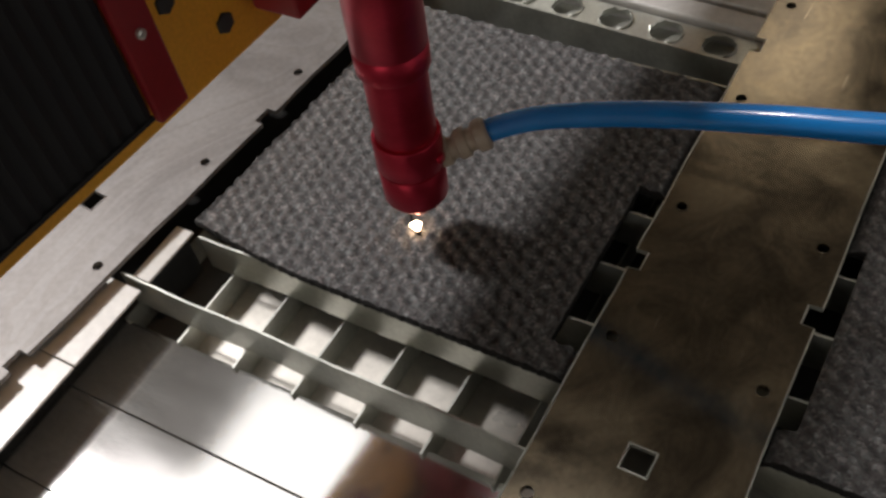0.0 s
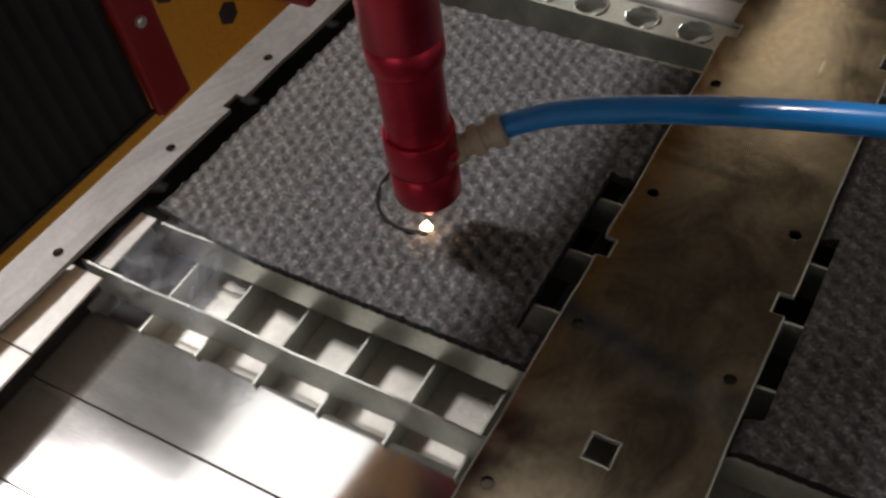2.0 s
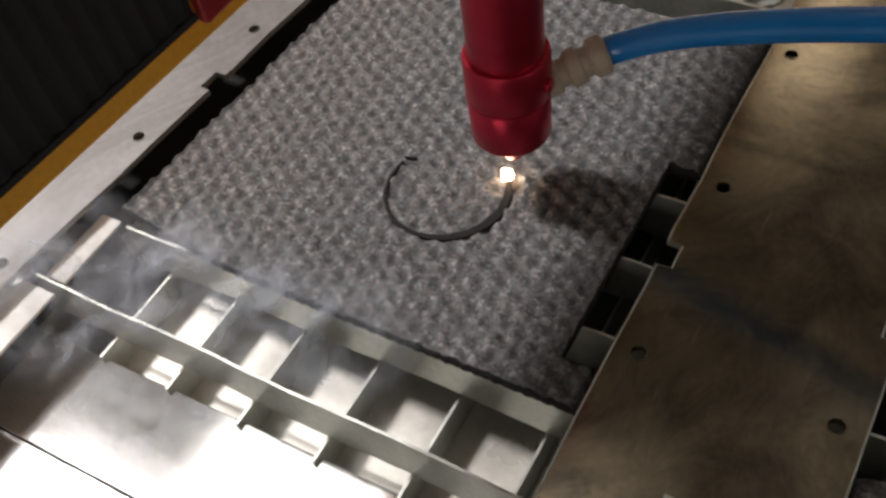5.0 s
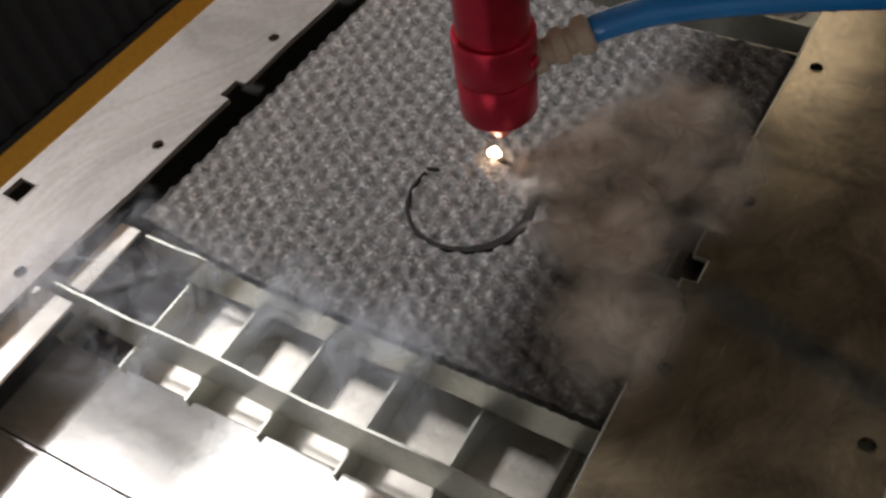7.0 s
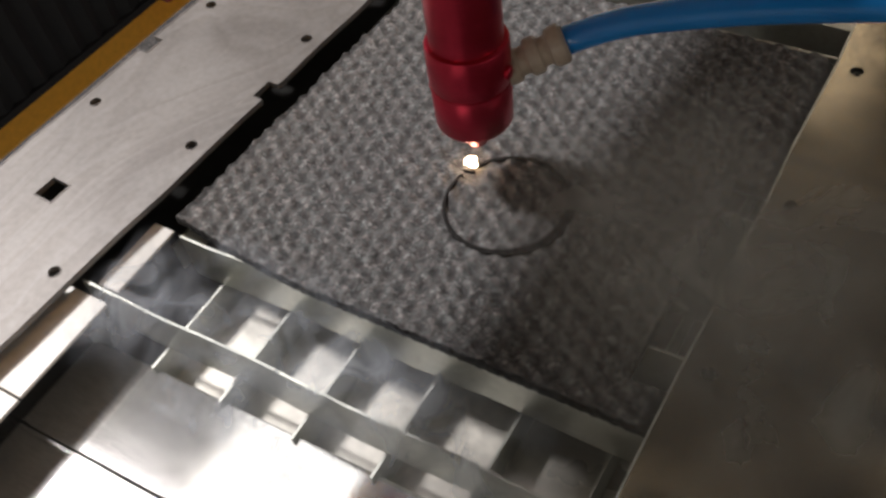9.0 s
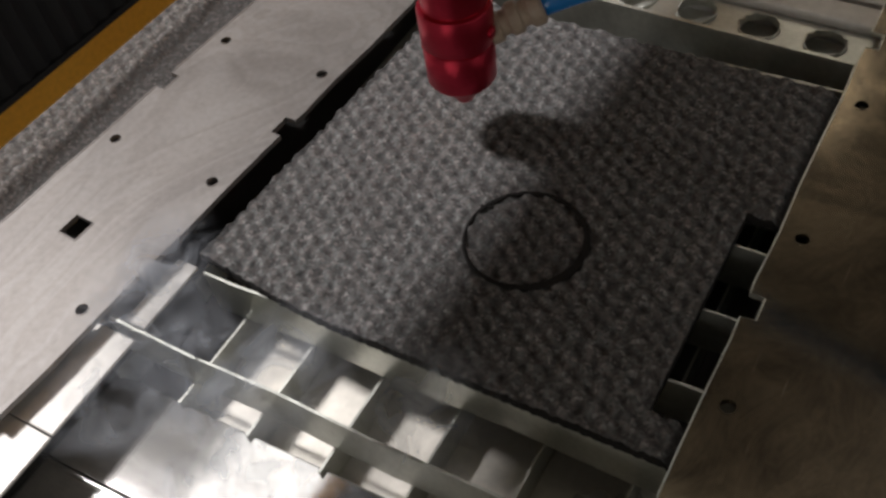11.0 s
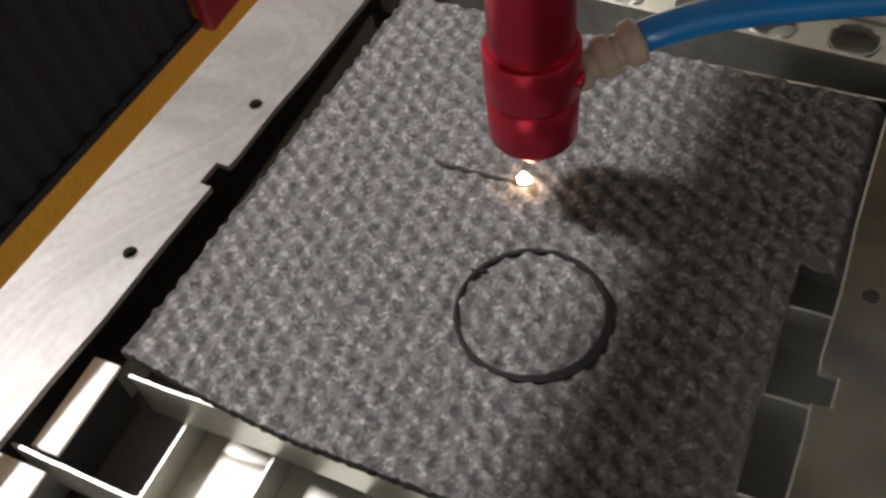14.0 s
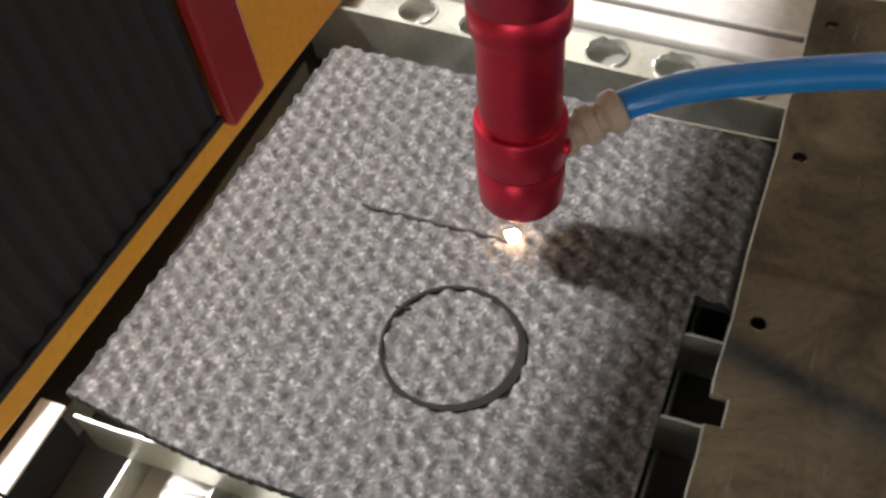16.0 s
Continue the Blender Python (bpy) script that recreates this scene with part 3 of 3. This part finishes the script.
def cut_piece(line, widths, material, proud):
    """A charred stretch of the cut along a line of points, lying on the pile."""
    bm = bmesh.new()
    rows = []
    for i, (x, y) in enumerate(line):
        (ax, ay), (bx, by) = line[max(i - 1, 0)], line[min(i + 1, len(line) - 1)]
        n = Vector((by - ay, ax - bx)).normalized()
        (wi, wo), row = widths[i], []
        for d, z in ((-wi, -0.0022), (-wi, proud), (0.0, proud + 0.0002), (wo, proud), (wo, -0.0022)):
            px, py = x + n.x * d, y + n.y * d
            row.append(bm.verts.new((px, py, pile_top(px, py) + z)))
        rows.append(row)
    for a, b in zip(rows, rows[1:]):
        for k in range(4):
            bm.faces.new((a[k], a[k + 1], b[k + 1], b[k]))
    bm.faces.new(rows[0][::-1])
    bm.faces.new(rows[-1])
    bmesh.ops.recalc_face_normals(bm, faces=bm.faces[:])
    me = bpy.data.meshes.new("burnt_cut")
    bm.to_mesh(me)
    bm.free()
    me.materials.append(material)
    return me


CUT_LOW = -0.0040
cuts = []
rng = random.Random(8)
SCORCH = surface("scorched_pile", (0.030, 0.026, 0.023), (0.060, 0.052, 0.047), 0.0, 0.9, 800, 3000, 0.5)


def ring_width(ang):
    """Inner and outer half width of the burnt ring; widened outward to draw shade where the disc dropped."""
    gap_shade = max(0.0, math.cos(radians(ang + 18))) ** 2
    ragged = noise.noise(Vector((ang * 0.16, 0.3, 0)))
    return 0.00056 + 0.00014 * ragged, 0.00056 + 0.00150 * gap_shade + 0.00020 * ragged


for k in range(66):
    angs = [-195 + 360 * (k + j / 5) / 66 for j in range(6)]
    pts = [(CX + CR * math.cos(radians(a)), CY + CR * math.sin(radians(a))) for a in angs]
    cuts.append(((angs[2] + 118) / 30, cut_piece(pts, [ring_width((a + 180) % 360 - 180) for a in angs], CHAR, 0.0004)))
lead = [(CX - CR + 0.0012 * j, CY + 0.0066 + 0.00035 * j) for j in range(4)]
cuts.append((-3, cut_piece(lead, [(0.0004, 0.0004)] * 4, CHAR, 0.0003)))
for k in range(26):
    pts = [(LINE_X + 0.0018 * (k + j / 3), LINE_Y + 0.00012 * math.sin(900 * (LINE_X + 0.0018 * (k + j / 3)))) for j in range(4)]
    w = [0.00042 + 0.00010 * math.sin(7.0 * (k + j / 3)) for j in range(4)]
    cuts.append((T_CUT + 0.0018 * k / 0.0101, cut_piece(pts, [(v, v) for v in w], SCORCH, 0.0003)))


# ---------------------------------------------------------------- smoke in thin layered puffs
def smoke_material(name, colour, density, r, grain=55, thin=0.08):
    m = bpy.data.materials.new(name)
    m.use_nodes = True
    nt = m.node_tree
    nt.nodes.remove(nt.nodes["Principled BSDF"])
    out = nt.nodes["Material Output"]
    co = nt.nodes.new("ShaderNodeTexCoord")
    ln = nt.nodes.new("ShaderNodeVectorMath")
    ln.operation = "LENGTH"
    nt.links.new(co.outputs["Object"], ln.inputs[0])
    fall = nt.nodes.new("ShaderNodeMapRange")
    fall.interpolation_type = "SMOOTHERSTEP"
    fall.inputs[1].default_value, fall.inputs[2].default_value = 0.10 * r, r
    fall.inputs[3].default_value, fall.inputs[4].default_value = 1.0, 0.0
    nt.links.new(ln.outputs["Value"], fall.inputs[0])
    info = nt.nodes.new("ShaderNodeObjectInfo")
    shift = nt.nodes.new("ShaderNodeVectorMath")
    shift.operation = "ADD"
    nt.links.new(co.outputs["Object"], shift.inputs[0])
    nt.links.new(info.outputs["Random"], shift.inputs[1])
    n = nt.nodes.new("ShaderNodeTexNoise")
    n.inputs["Scale"].default_value, n.inputs["Detail"].default_value, n.inputs["Distortion"].default_value = grain, 4, 0.9
    nt.links.new(shift.outputs[0], n.inputs["Vector"])
    wisp = nt.nodes.new("ShaderNodeMapRange")
    wisp.inputs[1].default_value, wisp.inputs[2].default_value = 0.32, 0.68
    wisp.inputs[3].default_value, wisp.inputs[4].default_value = thin, 1.0
    nt.links.new(n.outputs["Fac"], wisp.inputs[0])
    mul = nt.nodes.new("ShaderNodeMath")
    mul.operation = "MULTIPLY"
    nt.links.new(fall.outputs[0], mul.inputs[0])
    nt.links.new(wisp.outputs[0], mul.inputs[1])
    den = nt.nodes.new("ShaderNodeMath")
    den.operation = "MULTIPLY"
    den.inputs[1].default_value = density
    nt.links.new(mul.outputs[0], den.inputs[0])
    dif, tra, clear = nt.nodes.new("ShaderNodeBsdfDiffuse"), nt.nodes.new("ShaderNodeBsdfTranslucent"), nt.nodes.new("ShaderNodeBsdfTransparent")
    dif.inputs[0].default_value = tra.inputs[0].default_value = (*colour, 1)
    body, mix = nt.nodes.new("ShaderNodeMixShader"), nt.nodes.new("ShaderNodeMixShader")
    nt.links.new(dif.outputs[0], body.inputs[1])
    nt.links.new(tra.outputs[0], body.inputs[2])
    nt.links.new(den.outputs[0], mix.inputs[0])
    nt.links.new(clear.outputs[0], mix.inputs[1])
    nt.links.new(body.outputs[0], mix.inputs[2])
    nt.links.new(mix.outputs[0], out.inputs[0])
    return m


def puff(label, r, material, seed, tilt):
    """A round, curled sheet of smoke."""
    rg = random.Random(seed)
    bm = bmesh.new()
    turn = Euler((radians(tilt + rg.uniform(-12, 12)), radians(rg.uniform(-12, 12)), 0)).to_matrix()
    n, m = 10, 28
    def place(d, a):
        u, v = d * math.cos(a), d * math.sin(a)
        w = 0.30 * r * noise.noise(Vector((u, v, seed * 0.37)) * (2.0 / r))
        return turn @ Vector((u, v, w))
    centre = bm.verts.new(place(0, 0))
    rings = [[bm.verts.new(place(r * (i + 1) / n, 2 * math.pi * k / m)) for k in range(m)] for i in range(n)]
    for k in range(m):
        bm.faces.new((centre, rings[0][k], rings[0][(k + 1) % m]))
    for p, q in zip(rings, rings[1:]):
        for k in range(m):
            bm.faces.new((p[k], q[k], q[(k + 1) % m], p[(k + 1) % m]))
    ob = smooth(obj("smoke_puff", bm, material))
    return tagged(ob, label, "smoke", "puffs of smoke")


THIN = smoke_material("blue_grey_smoke", (0.74, 0.79, 0.88), 0.55, 0.028, 70, 0.04)
DENSE = smoke_material("brown_grey_smoke", (0.98, 0.90, 0.82), 1.0, 0.022, 70, 0.26)
JET = smoke_material("pale_smoke_jet", (1.0, 0.92, 0.85), 0.95, 0.013, 110, 0.10)
VEIL = smoke_material("grey_smoke_veil", (0.66, 0.65, 0.61), 0.50, 0.060, 40, 0.2)
SMOKE = []
# thin smoke over the near cells: place at 1.5, 4, 7, 8.6 and 12 s
for k, (a, b, c, d, e) in enumerate((
        ((0.062, 0.008), (0.040, 0.012), (0.048, 0.016), (0.070, 0.018), (0.040, 0.006)),
        ((0.080, 0.012), (0.066, 0.012), (0.078, 0.016), (0.098, 0.016), (0.064, 0.000)),
        ((0.050, 0.002), (0.075, 0.020), (0.108, 0.017), (0.122, 0.014), (0.090, 0.008)),
        ((0.072, 0.000), (0.103, 0.016), (0.134, 0.017), (0.142, 0.012), (0.132, 0.012)),
        ((0.058, -0.006), (0.130, 0.019), (0.155, 0.019), (0.160, 0.012), (0.050, -0.020)),
        ((0.046, -0.008), (0.052, -0.008), (0.066, -0.006), (0.084, -0.006), (0.080, -0.020)),
        ((0.030, -0.010), (0.024, -0.004), (0.030, 0.000), (0.046, 0.006), (0.030, 0.022)))):
    late = k >= 2
    SMOKE.append((puff("thin bluish smoke drifting over the cutting grid", 0.028, THIN, k + 1, 6), [
        (0, (*a, -0.09)), (2.6 if late else 1.0, (*a, -0.09)), (3.3 if late else 1.5, (*(b if late else a), 0.006)), (4, (*b, 0.007)), (5.5, (*b, 0.007)),
        (7, (*c, 0.007)), (8.6, (*d, 0.007)), (10.0, (d[0], d[1] - 0.02, -0.02)), (10.9, (*e, 0.004)), (12.2, (*e, 0.008)), (13.2, (e[0] + 0.01, e[1] - 0.01, -0.01)), (13.6, (e[0] + 0.01, e[1] - 0.02, -0.09)), (16, (e[0] + 0.01, e[1] - 0.02, -0.09))]))
# dense smoke blown off the burning spot: place at 6.6, 7, 7.5 and 8.2 s
for k, (a, b, c, d) in enumerate((
        ((0.15, 0.088), (0.144, 0.089), (0.14, 0.089), (0.138, 0.087)),
        ((0.16, 0.084), (0.156, 0.086), (0.153, 0.092), (0.149, 0.089)),
        ((0.168, 0.086), (0.16, 0.095), (0.159, 0.101), (0.162, 0.09)),
        ((0.172, 0.094), (0.164, 0.105), (0.165, 0.114), (0.173, 0.104)),
        ((0.176, 0.104), (0.171, 0.114), (0.173, 0.123), (0.185, 0.114)),
        ((0.183, 0.111), (0.178, 0.12), (0.184, 0.124), (0.203, 0.105)),
        ((0.196, 0.104), (0.19, 0.112), (0.195, 0.107), (0.215, 0.08)),
        ((0.17, 0.074), (0.169, 0.076), (0.165, 0.081), (0.171, 0.071)),
        ((0.179, 0.069), (0.18, 0.07), (0.175, 0.069), (0.183, 0.062)),
        ((0.187, 0.065), (0.187, 0.058), (0.185, 0.056), (0.19, 0.039)),
        ((0.177, 0.079), (0.174, 0.087), (0.172, 0.09), (0.185, 0.083)),
        ((0.184, 0.093), (0.18, 0.099), (0.177, 0.102), (0.195, 0.087)),
        ((0.192, 0.096), (0.189, 0.096), (0.191, 0.088), (0.208, 0.062)),
        ((0.183, 0.053), (0.188, 0.044), (0.193, 0.045), (0.205, 0.04)))):
    z = 0.010 + 0.004 * (k % 3)
    near = k in (0, 1)
    SMOKE.append((puff("dense brownish smoke blown off the burning spot", 0.013 if near else 0.022, JET if near else DENSE, 20 + k, 7), [
        (0, (*a, -0.09)), (4.8 + 0.03 * k, (*a, -0.09)), (5.7 + 0.03 * k, (a[0] - 0.012, a[1], 0.008)), (6.6, (*a, z)), (7, (*b, z)), (7.5, (*c, z)), (8.2, (*d, z)), (8.55, (d[0] + 0.015, d[1] - 0.012, -0.03)),
        (9.2, (d[0] + 0.03, d[1] - 0.02, -0.09)), (16, (d[0] + 0.03, d[1] - 0.02, -0.09))]))
    if 1 < k < 12:
        ob, rows = SMOKE[-1]
        SMOKE.append((puff("dense brownish smoke blown off the burning spot", 0.022, DENSE, 80 + k, -9), [(t, (x - 0.004, y + 0.003 * (k % 3 - 1), q - 0.003)) for t, (x, y, q) in rows]))
# wide thin veil that hangs over the plate afterwards
for k, (a, b) in enumerate((((0.200, 0.060), (0.190, 0.060)), ((0.225, 0.050), (0.215, 0.040)), ((0.205, 0.090), (0.205, 0.080)), ((0.170, 0.060), (0.168, 0.072)))):
    SMOKE.append((puff("thin grey smoke veil hanging over the steel plate", 0.060, VEIL, 40 + k, 20), [
        (0, (*a, -0.12)), (5.0, (*a, -0.12)), (7.0, (*a, -0.055)), (7.9, (*a, 0.022)), (8.6, (*b, 0.028)), (9.6, (b[0] + 0.03, b[1], 0.02)), (10.5, (b[0] + 0.06, b[1], -0.12)), (16, (b[0] + 0.06, b[1], -0.12))]))

# pale haze that spreads in the shade when the second cut begins
HAZE = smoke_material("pale_haze", (0.80, 0.84, 0.81), 0.27, 0.060, 30, 0.3)
for k, (a, b) in enumerate((((0.165, 0.075), (0.175, 0.070)), ((0.180, 0.115), (0.190, 0.110)), ((0.205, 0.060), (0.225, 0.060)))):
    SMOKE.append((puff("pale thin haze over the shaded carpet", 0.060, HAZE, 60 + k, 14), [
        (0, (*a, -0.12)), (10.2, (*a, -0.12)), (11.2, (*a, -0.03)), (11.9, (*a, 0.026)), (13.5, (*b, 0.028)), (14.2, (b[0] + 0.05, b[1] - 0.03, 0.0)), (14.6, (b[0] + 0.06, b[1] - 0.04, -0.12)), (16, (b[0] + 0.06, b[1] - 0.04, -0.12))]))


# ---------------------------------------------------------------- movement
def motions():
    steps = [0.25 * k for k in range(65)]
    walk(head, [(t, pose(head_xy(t)[0] + 0.0020, head_xy(t)[1] + 0.0013, 0.001)) for t in steps])
    walk(gantry, [(t, pose(head_xy(t)[0] - 0.0304, 0.08, 0, 0, 0, -3.2)) for t in steps])
    rows = []
    for t in steps:
        on = t <= T_END or t >= 11.25
        rows.append((t, pose(*head_xy(t), 0.0036 if on else 0.0150, 0, 0, 70 * math.sin(7.3 * t))))
    walk(spark, rows)
    for i, (ob, rows) in enumerate(SMOKE):
        walk(ob, [(t, pose(*p, 3 * math.sin(t + i), 3 * math.cos(1.3 * t + i), 4 * t - 30 + 11 * (i % 6))) for t, p in rows])
    sway = [(0, 0), (2, 0.0), (3, -2.2), (3.5, -3.4), (4.2, -3.0), (5.2, -1.5), (6.5, 0), (12, 0), (14, -0.6), (16, -0.8)]
    pivot = Matrix.Translation(tip_in)
    walk(hose, [(t, pivot @ pose(0, 0, 0, 0, -a, 0) @ pivot.inverted()) for t, a in sway])
    low, high = pose(0, 0, CUT_LOW), pose(0, 0, 0)
    for tc, mesh in cuts:
        ob = new("burnt_cut", mesh)
        ob.parent = carpet
        if tc <= 0.1:
            walk(ob, [(0, high), (16, high)])
        elif tc >= 15.9:
            walk(ob, [(0, low), (16, low)])
        else:
            walk(ob, [(0, low), (tc - 0.06, low), (tc + 0.06, high), (16, high)])


motions()
